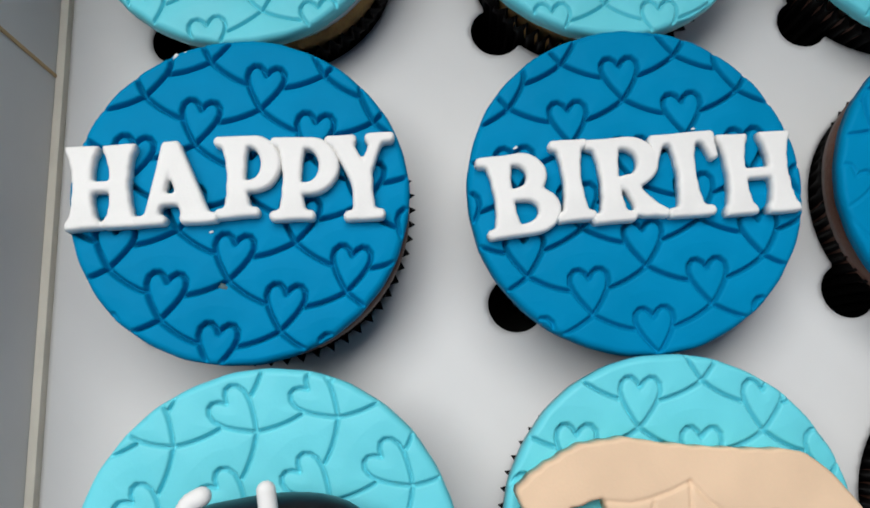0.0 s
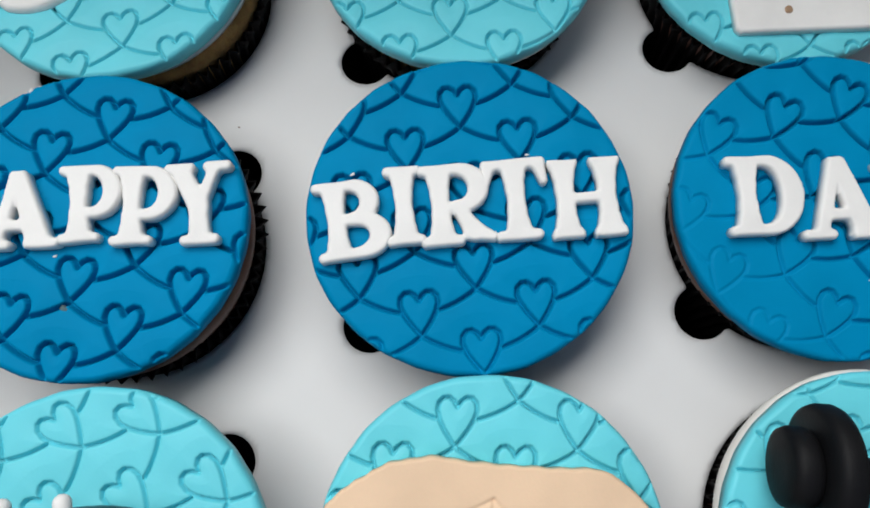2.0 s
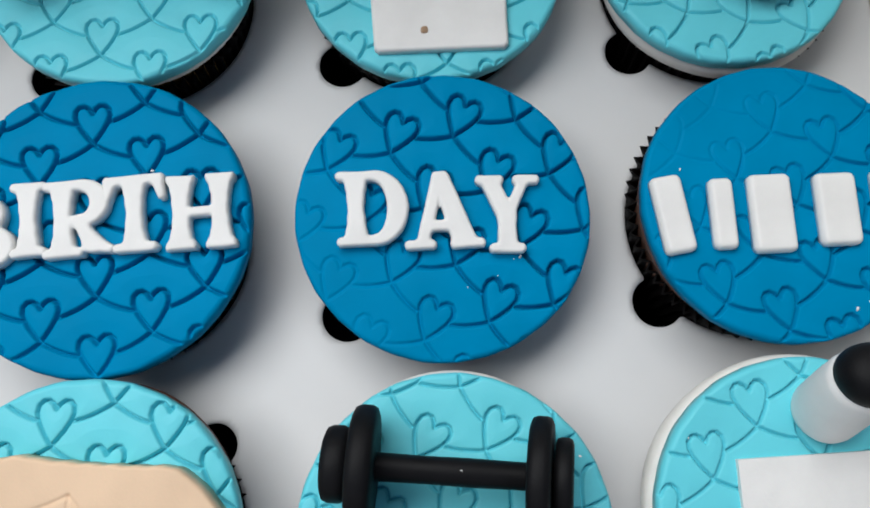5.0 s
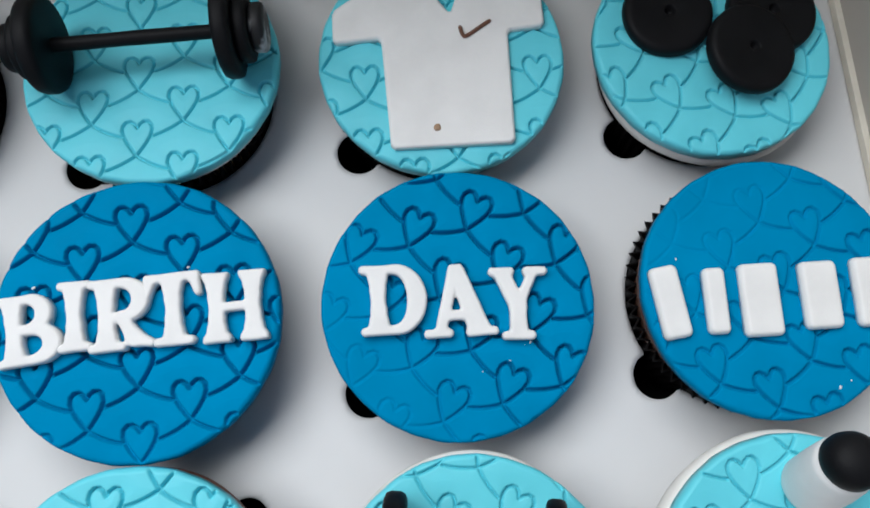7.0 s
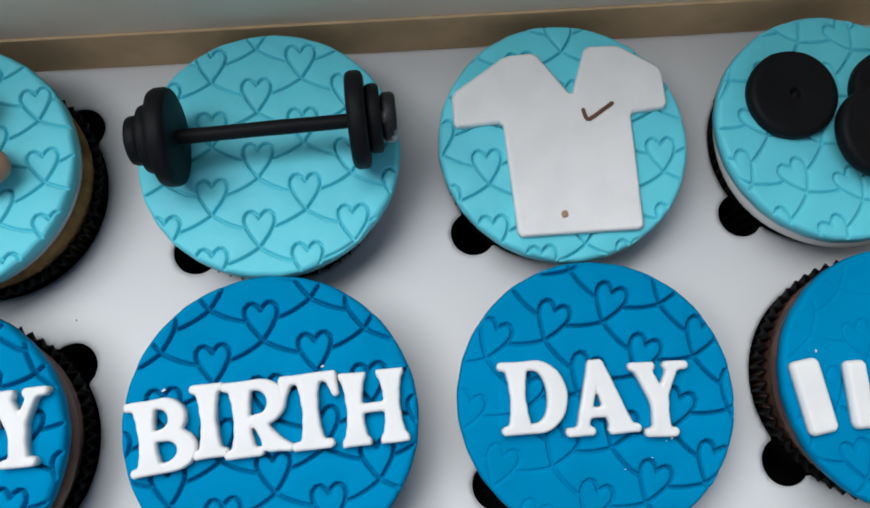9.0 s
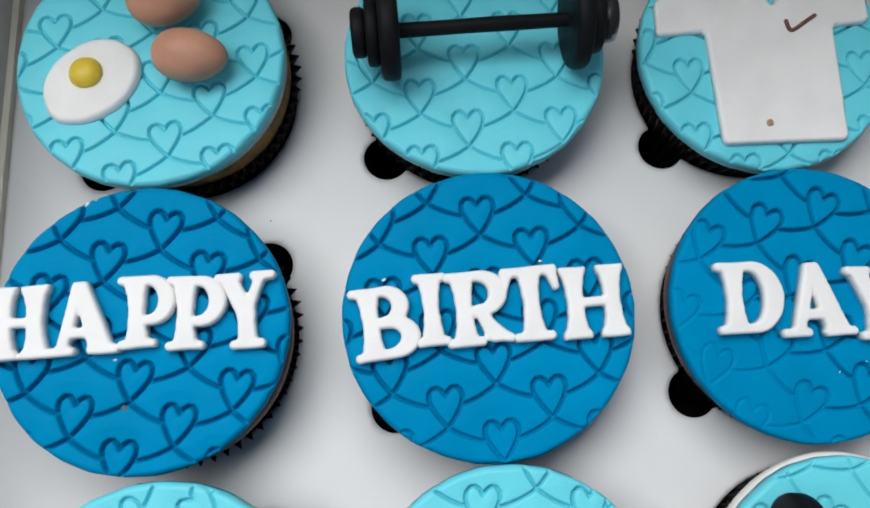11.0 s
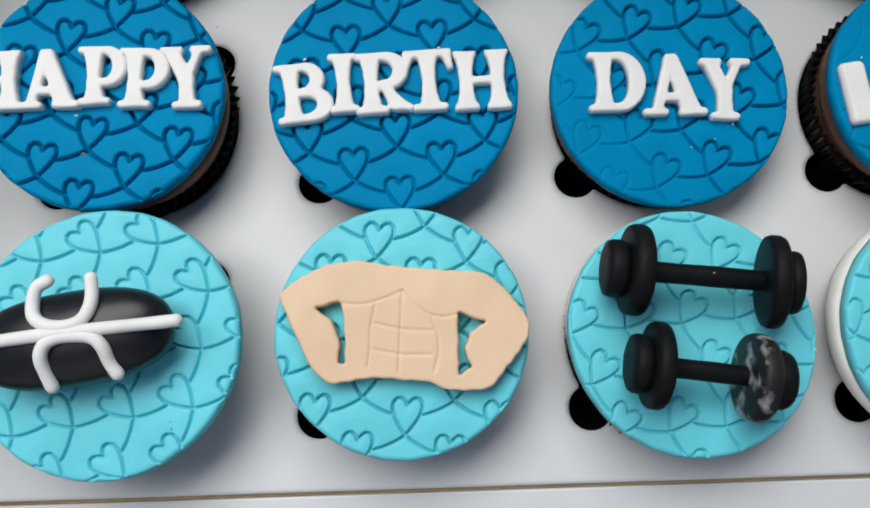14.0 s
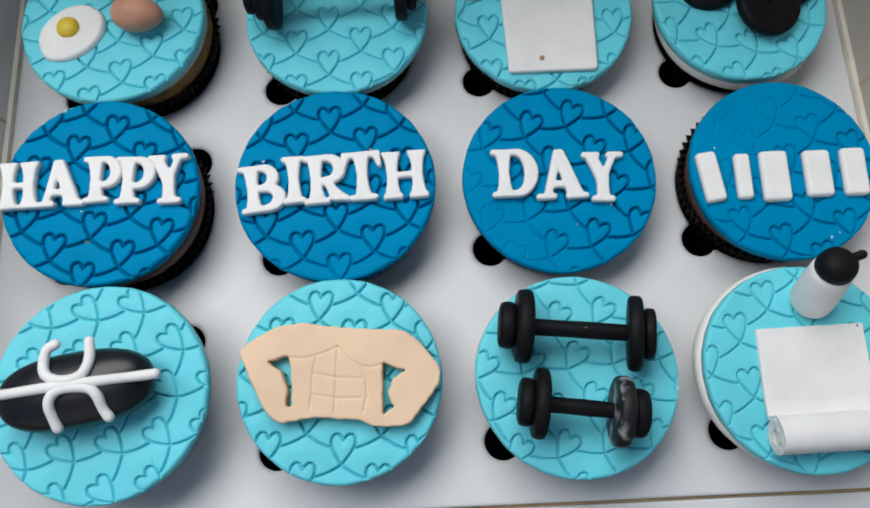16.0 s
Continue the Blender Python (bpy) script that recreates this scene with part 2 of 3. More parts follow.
box.matrix_basis = pose(0, 0, -0.046)
I = Matrix.Identity(4)


def hinged(x, angle):
    """A side wall's pose: leaning outwards about its fold at the tray."""
    return Matrix.Translation((x * MM, 0, 0)) @ pose(0, 0, 0, 0, angle, 0) @ Matrix.Translation((-x * MM, 0, 0))


WEST, EAST = hinged(-174, -3), hinged(167, 2)
# base coloured black in place of the shade below the tray
under(board("bottom", -176, 169, -121, 108, -45.5, -43.5, TABLE), box, I, "inner base, coloured black for the dark under the tray")
under(board("wall", -176.5, -174, -121, 108, -3, 62, CARD), box, WEST)
# shade is in this wall's colour; unseen extra height blocks light from the right
under(board("wall", 167, 169.5, -121, 108, -3, 140, SHADED_CARD), box, EAST)
under(board("side", -176.5, -174, -121, 108, -43.2, -3.2, CARD), box, I)
under(board("side", 167, 169.5, -121, 108, -43.2, -3.2, CARD), box, I)
under(board("back", -174, 167, 106.1, 108.6, -43, 45, BEIGE), box, I, "beige inner back wall")
# lid stays out of view; height and tilt are set to shade the back row
LID = Matrix.Translation((0, 0.111, 0.0455)) @ pose(0, 0, 0, 2, 0, 0) @ Matrix.Translation((0, -0.111, -0.0455))
under(board("lid", -174, 167, 106.1, 108.6, 46, 165, BEIGE), box, LID, "unseen raised beige lid, added to shade the back row")
under(board("seam", -174.2, -173.6, 34.4, 35.3, 1.5, 26, TAN_BOARD, 0.1), box, WEST, "thin cut seam in the card")
under(board("seam", 166.6, 167.2, 34.6, 35.5, 1.5, 26, TAN_BOARD, 0.1), box, EAST, "thin cut seam in the card")
under(tube("tab_edge", [(-173.9, -60, -1), (-173.9, -66, 0), (-173.9, -73, 3), (-173.9, -79, 8), (-173.9, -83, 14), (-173.9, -85, 22)], 0.18, CREAM, 6), box, WEST, "curved edge of a tucked card tab")
under(board("front_rim", -176, 169, -128.5, -119.2, -43, -1.2, CARD, 0.8), box, I)
under(board("fold", -174.05, -172.05, -118, 105, -6, 2.2, CREAM, 0.2), box, I, "cream raw edge of folded card")
# added strip: its tan carries the warm shade at the back wall's foot
under(board("fold", -172, 165, 105.05, 106.05, -6, 17, TAN_BOARD, 0.3), box, I, "tan strip for the warm shade at the back wall's foot")
under(board("fold", -172, 165, -119.1, -118.1, -6, -2.4, TAN_BOARD, 0.2), box, I, "tan raw edge of folded card")
under(board("fold", 165.05, 167.05, -118, 105, -6, 2.2, CREAM, 0.2), box, I, "cream raw edge of folded card")

# ---- embossed pattern ----
PITCH, ROW = 24.5, 9.3


def heart_line():
    half = [(0, 0), (1.3, 1.7), (2.6, 3.6), (3.7, 5.6), (4.3, 7.5), (4.1, 9.2), (3.1, 10.3), (1.9, 10.4), (0.8, 9.6), (0, 8.3)]
    return [(0.93 * x, 0.93 * y) for x, y in half] + [(-0.93 * x, 0.93 * y) for x, y in half[::-1]]


def arc_lines():
    """The sagging line from one heart's tip to the next, broken by the heart below it."""
    def at(u):
        return (PITCH * u, -4 * 4.4 * u * (1 - u))
    return [at(0.325 * k / 5) for k in range(6)], [at(0.675 + 0.325 * k / 5) for k in range(6)]


def pattern(origin, across, up, depth, width, fade=None, seed=0.0):
    """Relief of the embossing roller: hearts in a net of arcs, from one heart's tip and the steps to two others."""
    steps = np.linalg.inv(np.array([across, up], float))
    size = math.sqrt(abs(across[0] * up[1] - across[1] * up[0]) / (PITCH * ROW))
    heart, (left, right) = heart_line(), arc_lines()

    def relief(p):
        ij = (p - np.array(origin)) @ steps
        q = np.c_[ij[:, 0] * PITCH + ij[:, 1] * PITCH / 2, ij[:, 1] * ROW]
        d = np.full(len(p), 9.0)
        row0, row1 = math.floor(q[:, 1].min() / ROW) - 1, math.ceil(q[:, 1].max() / ROW) + 1
        for j in range(row0, row1 + 1):
            shift = 0.5 * PITCH * (j % 2)
            sel = np.flatnonzero((q[:, 1] - j * ROW > -7) & (q[:, 1] - j * ROW < 13))
            if not len(sel):
                continue
            y = q[sel, 1] - j * ROW
            x = q[sel, 0] - shift
            x = x - PITCH * np.floor(x / PITCH + 0.5)
            near = polyline_distance(np.c_[x, y], heart)
            xx = q[sel, 0] - shift
            xx = xx - PITCH * np.floor(xx / PITCH)
            near = np.minimum(near, polyline_distance(np.c_[xx, y], left))
            near = np.minimum(near, polyline_distance(np.c_[xx, y], right))
            d[sel] = np.minimum(d[sel], near)
        d = d * size
        z = -1.2 * depth * np.exp(-np.abs(d / (0.78 * width)) ** 3.0) + 0.26 * depth * (1 - np.exp(-d / 2.4))
        if fade is not None:
            z = z * fade(p)
        wave = np.sin(p[:, 0] * 0.17 + seed) * np.sin(p[:, 1] * 0.14 + 2 * seed) + 0.5 * np.sin(p[:, 0] * 0.31 + p[:, 1] * 0.23 + 3 * seed)
        return z + 0.16 * wave

    return relief


# ---- cupcakes ----
def liner(parent, x, y):
    """Pleated paper case with a zigzag rim."""
    prof = [(24.0, -41), (27.5, -20), (28.8, -4), (29.9, 5), (31.9, 9.3), (31.7, 9.6), (30.8, 8.8), (28.4, -2)]
    ob = lathe("paper_case", prof, PAPER, 480, 1.3, 60, 0.012, closed=False)
    under(ob, parent, pose(x * MM, y * MM, 0), "black pleated paper case")


def cupcake(x, y, label, centre, slope, radius, mat, pat, depth=0.55, width=0.55, cake=CHOC, icing=None, fade=None, seed=0.0, lean=0.0):
    """A cake in its case with an embossed round of fondant on top. Returns the thing and the pose of the round's upper face."""
    thing = tagged(new("cupcake"), label, "cupcake", "cupcakes in the box")
    thing.matrix_basis = pose(x * MM, y * MM, -0.0435)
    liner(thing, x, y)
    cz = centre[2]
    ob = lathe("cake", [(22, -41), (27.8, -4), (29.2, 5), (30.2, 9.5), (30.6, 13), (28.5, cz - 6.5), (20, cz - 4.5), (5, cz - 4.5)], cake, 64, wobble=0.03)
    under(ob, thing, pose(x * MM, y * MM, 0), "brown chocolate cake" if cake is CHOC else "golden vanilla cake")
    top = pose(centre[0] * MM, centre[1] * MM, cz * MM, math.degrees(math.atan(slope)), lean, 0)
    thick = 3.6
    if icing:
        shade, dx, dy, r, deep = icing
        ob = lathe("icing", [(r - 4, -deep), (r - 0.6, -deep + 1.5), (r, -deep * 0.5), (r - 0.3, -1.2), (r - 1.2, -0.4), (r - 4, -0.1)], shade, 72, wobble=0.02)
        under(ob, thing, top @ pose(dx * MM, dy * MM, -thick * MM), "smooth layer of white icing" if shade is BUTTER else "brown chocolate icing")

    def shape(p):
        a = np.arctan2(p[:, 1], p[:, 0])
        edge = radius + 0.18 * np.sin(2 * a + seed) + 0.07 * np.sin(5 * a + 2 * seed) + 0.05 * np.sin(13 * a + 5 * seed) + 0.05 * np.sin(29 * a + seed)
        return np.hypot(p[:, 0], p[:, 1]) - edge

    b = radius + 1.5
    width = width if mat is BLUE else 0.87 * width
    ob = slab("fondant_round", shape, (-b, b, -b, b), 0.23, thick, 1.3, mat, pattern(*pat, depth, width, fade, seed), underside=False)
    under(ob, thing, top @ pose(0, 0, -thick * MM), ("bright blue" if mat is BLUE else "turquoise") + " embossed fondant round")
    return thing, top


# ---- letters ----
def stem(x, lo=0.04, hi=0.96, r=0.118):
    cuts = [(lo, 1.7), (lo + 0.15, 1.15), (lo + 0.32, 0.95), (hi - 0.32, 0.95), (hi - 0.15, 1.15), (hi, 1.65)]
    return [(x, a, x, b, r * u, r * v) for (a, u), (b, v) in zip(cuts[:-1], cuts[1:])]


def serif(x, y, w=0.17, r=0.066):
    return [(x - w, y, x + w, y, r, r)]


def bowl(x, y0, y1, reach, r):
    m, h, out = (y0 + y1) / 2, (y1 - y0) / 2, []
    ring, fat = [(x, y1)], [0.06]
    for k in range(15):
        a = math.pi * (0.5 - k / 14)
        ring.append((x + reach * (0.42 + 0.58 * math.cos(a)), m + h * math.sin(a)))
        fat.append(0.06 + (r * 1.08 - 0.06) * math.cos(a) ** 1.5 if abs(math.cos(a)) > 1e-6 else 0.06)
    ring.append((x, y0))
    fat.append(0.06)
    for k in range(len(ring) - 1):
        out.append((*ring[k], *ring[k + 1], fat[k], fat[k + 1]))
    return out


def glyph(ch, w):
    """Strokes of a letter one unit high and w wide: x, y, x, y, two half widths."""
    l, r = 0.24, w - 0.24
    if ch == "H":
        l, r = 0.2, w - 0.2
        return stem(l) + stem(r) + serif(l, 0.06, 0.13) + serif(l, 0.94, 0.11) + serif(r, 0.06, 0.13) + serif(r, 0.94, 0.11) + [(l, 0.5, r, 0.5, 0.07, 0.07)]
    if ch == "A":
        m = w * 0.5
        return [(0.19, 0.06, m - 0.05, 0.93, 0.085, 0.09), (w - 0.22, 0.06, m - 0.01, 0.9, 0.165, 0.115), (0.3, 0.3, w - 0.3, 0.3, 0.075, 0.075)] + serif(0.17, 0.06, 0.14) + serif(w - 0.19, 0.06, 0.16)
    if ch == "P":
        return stem(l) + serif(l, 0.06, 0.2) + serif(l - 0.06, 0.94, 0.13) + bowl(l, 0.38, 0.93, w - l - 0.1, 0.1)
    if ch == "R":
        return stem(l) + serif(l, 0.06, 0.2) + serif(l - 0.06, 0.94, 0.13) + bowl(l, 0.46, 0.93, w - l - 0.2, 0.105) + [(l + 0.2, 0.46, w - 0.3, 0.16, 0.08, 0.12), (w - 0.3, 0.16, w - 0.08, 0.07, 0.12, 0.06)]
    if ch == "B":
        return stem(l) + serif(l - 0.06, 0.06, 0.14) + serif(l - 0.08, 0.94, 0.13) + bowl(l, 0.5, 0.93, w - l - 0.2, 0.1) + bowl(l, 0.07, 0.5, w - l - 0.11, 0.11)
    if ch == "I":
        return stem(w / 2) + serif(w / 2, 0.06, w / 2 - 0.06) + serif(w / 2, 0.94, w / 2 - 0.06)
    if ch == "T":
        m = w / 2
        return stem(m) + serif(m, 0.06, 0.22) + [(0.1, 0.93, w - 0.1, 0.93, 0.065, 0.065), (0.12, 0.93, 0.07, 0.7, 0.09, 0.05), (w - 0.12, 0.93, w - 0.07, 0.7, 0.09, 0.05)]
    if ch == "D":
        return stem(l) + serif(l - 0.06, 0.06, 0.14) + serif(l - 0.06, 0.94, 0.14) + bowl(l, 0.07, 0.93, w - l - 0.12, 0.125)
    m = w / 2
    return [(m, 0.06, m, 0.45, 0.135, 0.115), (m, 0.45, 0.2, 0.93, 0.12, 0.12), (m, 0.45, w - 0.2, 0.93, 0.08, 0.07)] + serif(m, 0.06, 0.17) + serif(0.2, 0.94, 0.12) + serif(w - 0.17, 0.94, 0.11)


def letter(parent, top, ch, cx, cy, w, h, turn=0.0):
    strokes = [(np.array(s[:2]) * h, np.array(s[2:4]) * h, s[4] * h * 0.95, s[5] * h * 0.95) for s in glyph(ch, w / h)]

    def shape(p):
        d = np.full(len(p), 9.0)
        for a, b, ra, rb in strokes:
            far, share = segments_distance(p, a, b)
            far = far - (ra + (rb - ra) * share)
            k = np.clip(0.5 + 0.5 * (d - far) / 0.9, 0, 1)
            d = d * (1 - k) + far * k - 0.9 * k * (1 - k)
        flat = np.maximum(-p[:, 1], p[:, 1] - h) + 0.06 * np.sin(p[:, 0] * 0.5 + h)
        return np.maximum(d, flat) + 0.04 * np.sin(p[:, 0] * 0.8 + w) * np.sin(p[:, 1] * 0.9 + h)

    ob = slab("letter", shape, (-2, w + 2, -2, h + 2), 0.27, 3.4, 0.75, WHITE)
    under(ob, parent, top @ pose(cx * MM, cy * MM, -0.0002, 0, 0, turn) @ pose(-w / 2 * MM, -h / 2 * MM, 0), "raised white fondant letter " + ch)


def bar(parent, top, cx, cy, w, h, turn=0.0):
    def shape(p):
        q = np.abs(p) - np.array([w / 2 - 1.5, h / 2 - 1.5])
        return np.linalg.norm(np.maximum(q, 0), axis=1) + np.minimum(q.max(1), 0) - 1.5

    ob = slab("raised_bar", shape, (-w / 2 - 1, w / 2 + 1, -h / 2 - 1, h / 2 + 1), 0.4, 3.0, 1.3, WHITE)
    under(ob, parent, top @ pose(cx * MM, cy * MM, -0.0002, 0, 0, turn), "plain raised white fondant bar")


def weight(parent, place, radius, thick, mat=BLACK, bore=0.0):
    """A weight plate with rounded rims, its axis along z."""
    e = thick * 0.3
    prof = [(max(bore, radius * 0.35), 0), (radius - e, 0), (radius - 0.3 * e, 0.3 * e), (radius, e), (radius, thick - e), (radius - 0.3 * e, thick - 0.3 * e), (radius - e, thick)]
    if bore:
        prof += [(radius - 1.6 * e, thick), (bore + 0.5, thick), (bore + 0.25, thick - 0.05), (bore, thick - 0.3), (bore, thick - 2.6)]
    else:
        prof += [(radius * 0.35, thick)]
    ob = lathe("weight_plate", prof, mat, 48, wobble=0.02)
    return under(ob, parent, place, "scuffed black weight plate" if mat is SCUFF else "")


def dumbbell(parent, top, name, a, b, high, rod, plates_a, plates_b, label, tilt=0.0):
    """A bar with weight plates (distance from the bar's end, radius, thickness, material) at both ends; tilt leans the far ones."""
    a, b = Vector((*a, high)), Vector((*b, high))
    way = (b - a).normalized()
    first = a - way * plates_a[-1][0] * 0.9
    last = b + way * plates_b[-1][0] * 0.9
    ob = tube(name, [first, a.lerp(b, 0.25), a.lerp(b, 0.5) + Vector((0, 0, 0.2)), a.lerp(b, 0.75), last], rod, BLACK, 16)
    under(ob, parent, top, label)
    for off, r, t, m in plates_a:
        weight(ob, top @ along(a - way * off, a - way * (off + 1)), r, t, m)
    out = (way + Vector((0, 0, tilt))).normalized()
    for off, r, t, m in plates_b:
        weight(ob, top @ along(b + out * off, b + out * (off + 1)), r, t, m)
    return ob


# middle row: blue rounds with white letters
happy, top = cupcake(HOLE_X[0], HOLE_Y[1], "chocolate cupcake with blue round lettered HAPPY", (-123.2, -5.0, 25.3), 0.06, 34.2, BLUE,
                     ((-19.6, 21.7), (23.4, -3.1), (13.3, 7.4)), 1.9, 0.55, icing=(CHOC, 2.8, -1.2, 31.8, 8), seed=0.3, lean=2.5)
for ch, cx, cy, w, h, r in (("H", -26.9, 2.0, 14.0, 17.0, 2), ("A", -12.8, 2.6, 16.0, 17.2, 2), ("P", 1.7, 3.6, 12.8, 17.0, 2), ("P", 13.0, 2.9, 13.4, 17.4, 0), ("Y", 24.5, 3.0, 14.8, 18.2, 3)):
    letter(happy, top, ch, cx, cy, w, h, r)

birth, top = cupcake(HOLE_X[1], HOLE_Y[1], "chocolate cupcake with blue round lettered BIRTH", (-40.7, -4.8, 22.0), 0.06, 35.9, BLUE,
                     ((-26.2, 18.2), (25.1, 1.3), (12.1, 9.8)), 1.75, 0.53, icing=(CHOC, 0, 0, 31.5, 6), seed=1.1,
                     fade=lambda p: np.clip(1.05 + 0.022 * (p[:, 1] + 10), 0.5, 1.05))
for ch, cx, cy, w, h, r in (("B", -25.4, -1.4, 15.4, 17.6, 6), ("I", -14.2, 1.2, 8.4, 17.6, 3), ("R", -2.4, 1.1, 16.6, 18.2, 3), ("T", 10.1, 1.6, 15.2, 18.2, 3), ("H", 25.3, 1.4, 16.2, 17.6, 2)):
    letter(birth, top, ch, cx, cy, w, h, r)

day, top = cupcake(HOLE_X[2], HOLE_Y[1], "chocolate cupcake with blue round lettered DAY", (40.3, -5.6, 20.0), 0.09, 34.9, BLUE,
                   ((-11.8, 15.5), (22.3, -10.3), (15.2, 3.5)), 1.75, 0.53, icing=(CHOC, -1.6, 0, 32.6, 8), seed=2.2,
                   fade=lambda p: np.clip(0.9 + 0.026 * (p[:, 0] * 0.9 + p[:, 1] * 0.6), 0.14, 1.1))
for ch, cx, cy, w, h, r in (("D", -16.4, 1.8, 16.2, 17.8, 0), ("A", 0.2, 0.6, 17.6, 18.4, 0), ("Y", 14.9, -1.0, 15.4, 18.4, -2)):
    letter(day, top, ch, cx, cy, w, h, r)

named, top = cupcake(HOLE_X[3], HOLE_Y[1], "chocolate cupcake with blue round and white bars", (120.5, -6.6, 22.0), 0.06, 33.4, BLUE,
                     ((-16.3, -23.5), (23.3, 4.4), (9.6, 11.2)), 1.0, 0.5, icing=(CHOC, -1.4, 0, 31.0, 8), seed=3.4,
                     fade=lambda p: np.clip(0.8 + 0.02 * (p[:, 0] - p[:, 1]), 0.15, 1.1))
for cx, cy, w, h, r in ((-27.2, -2.5, 8.5, 18.5, 8), (-15.6, -2.8, 6.5, 16.8, 0), (-4.3, -3.2, 11.5, 18.5, 0), (11.0, -2.9, 11.0, 17.2, 0), (24.0, -2.8, 10.0, 17.6, 0)):
    bar(named, top, cx, cy, w * 0.86, h, r)

# front row
bag, top = cupcake(HOLE_X[0] - 1.2, HOLE_Y[2] + 1.0, "turquoise cupcake with a black holdall on top", (-118.0, -75.5, 26.0), 0.04, 35.6, TEAL,
                   ((-1.5, 23.7), (17.0, 17.1), (1.7, 15.1)), 1.3, 0.45, icing=(CHOC, 0, 0, 31, 6), seed=0.9)


def bag_height(x, y):
    c, s = math.cos(radians(8)), math.sin(radians(8))
    u, v = ((x + 3.2) * c + (y - 0.8) * s) / 24.5, (-(x + 3.2) * s + (y - 0.8) * c) / 12.0
    return 1.0 + 15.5 * max(1 - abs(u) ** 2.6 - abs(v) ** 2.4, 0.0) ** 0.45


bm = bmesh.new()
bmesh.ops.create_uvsphere(bm, u_segments=56, v_segments=32, radius=1)
for v in bm.verts:
    n = v.co.copy()
    f = (abs(n.x) ** 2.6 + abs(n.y) ** 2.4 + abs(n.z) ** 2.2) ** (-1 / 2.4)
    v.co = Vector((n.x * f * 24.5, n.y * f * 12.0, 8.2 + n.z * f * 8.4)) * MM
ob = from_bmesh("holdall", bm, SATIN, True)
under(ob, bag, top @ pose(-0.0032, 0.0008, -0.0004, 0, 0, 8), "glossy black rounded holdall")
hold = ob


def rope(pts, least):
    return tube("rope", [(x, y, max(bag_height(x, y), least) + 0.9) for x, y in pts], 1.62, WHITE)


under(rope([(-25.4, -0.2), (-22, 0.0), (-15, 0.6), (-7, 1.4), (0, 2.0), (8, 2.8), (16, 3.6), (21, 4.0), (23.8, 4.3)], 13.5), hold, top, "white fondant rope trim")
under(rope([(-7.2, 14.6), (-10.0, 13.2), (-10.6, 8.5), (-9.4, 5), (-5, 3.2), (-0.6, 3.3), (2.7, 5.0), (3.9, 9.5), (3.3, 15.0)], 14.5), hold, top, "white fondant rope handle")
under(rope([(-5.9, -10.9), (-6.9, -7.5), (-7.6, -4), (-6.4, -0.6), (-3, 0.9), (1, 1.1), (5, 0.7), (7.2, -1.6), (7.8, -5.4), (9.6, -8.2)], 12.0), hold, top, "white fondant rope handle")

torso, top = cupcake(HOLE_X[1], HOLE_Y[2] + 1.2, "turquoise cupcake with a peach torso cutout", (-39.7, -74.4, 23.3), 0.04, 34.1, TEAL,
                     ((-6.5, 19.9), (24.4, -1.6), (13.3, 8.5)), 1.5, 0.5, icing=(CHOC, 2, 2, 31, 6), seed=1.9)
OUT = smooth_outline([(-32.4, 10.2), (-26, 14.6), (-18.7, 18.1), (-10.7, 18.6), (1.3, 16.5), (11.9, 15.5), (22.6, 14.8), (28.8, 9.0), (33.8, 1.6), (33.2, -3.0), (28, -9.5), (22.6, -16.0), (12.2, -15.9), (5.9, -13.3), (-9.7, -12.0), (-14.3, -13.1), (-18.9, -13.7), (-23.8, -9.4), (-27.4, -1.0)], 1, 1.2)
GAP_A = smooth_outline([(-22.8, 6.4), (-15.9, 8.0), (-14.9, 3.8), (-14.7, -8.4), (-16.9, -8.4), (-16.0, -2.6), (-18.4, 3.3)], 0, 0.5)
GAP_B = smooth_outline([(14.9, 4.4), (22.4, 1.6), (18.0, -0.9), (16.4, -5.0), (17.6, -8.9), (18.4, -9.8), (14.6, -12.2)], 0, 0.5)
CUTS = ([(-15.5, 7.4), (-11, 6.9), (-8.0, 7.3), (-3.5, 8.6), (0.4, 10.2), (3.4, 6.6), (7.1, 3.9), (11.0, 3.0), (15, 3.8)], [(0.4, 10.2), (-0.2, 0), (-0.9, -10.8)],
        [(-6.7, 6.8), (-8.0, 1), (-8.1, -3.9), (-8.9, -9.3)], [(8.0, 3.0), (9.6, -1.8), (9.8, -5.8), (8.3, -11.0)], [(-7.4, 2.0), (0, 0.2), (8.1, -0.4)], [(-7.6, -4.8), (0, -6.4), (7.4, -6.6)])


def torso_cuts(p):
    z = 0.25 * np.sin(p[:, 0] * 0.16) * np.cos(p[:, 1] * 0.14) + 0.06 * np.sin(p[:, 0] * 0.45 + 2) * np.sin(p[:, 1] * 0.5)
    for line in CUTS:
        z = z - 0.4 * np.exp(-((polyline_distance(p, line) / 0.36) ** 2))
    return z


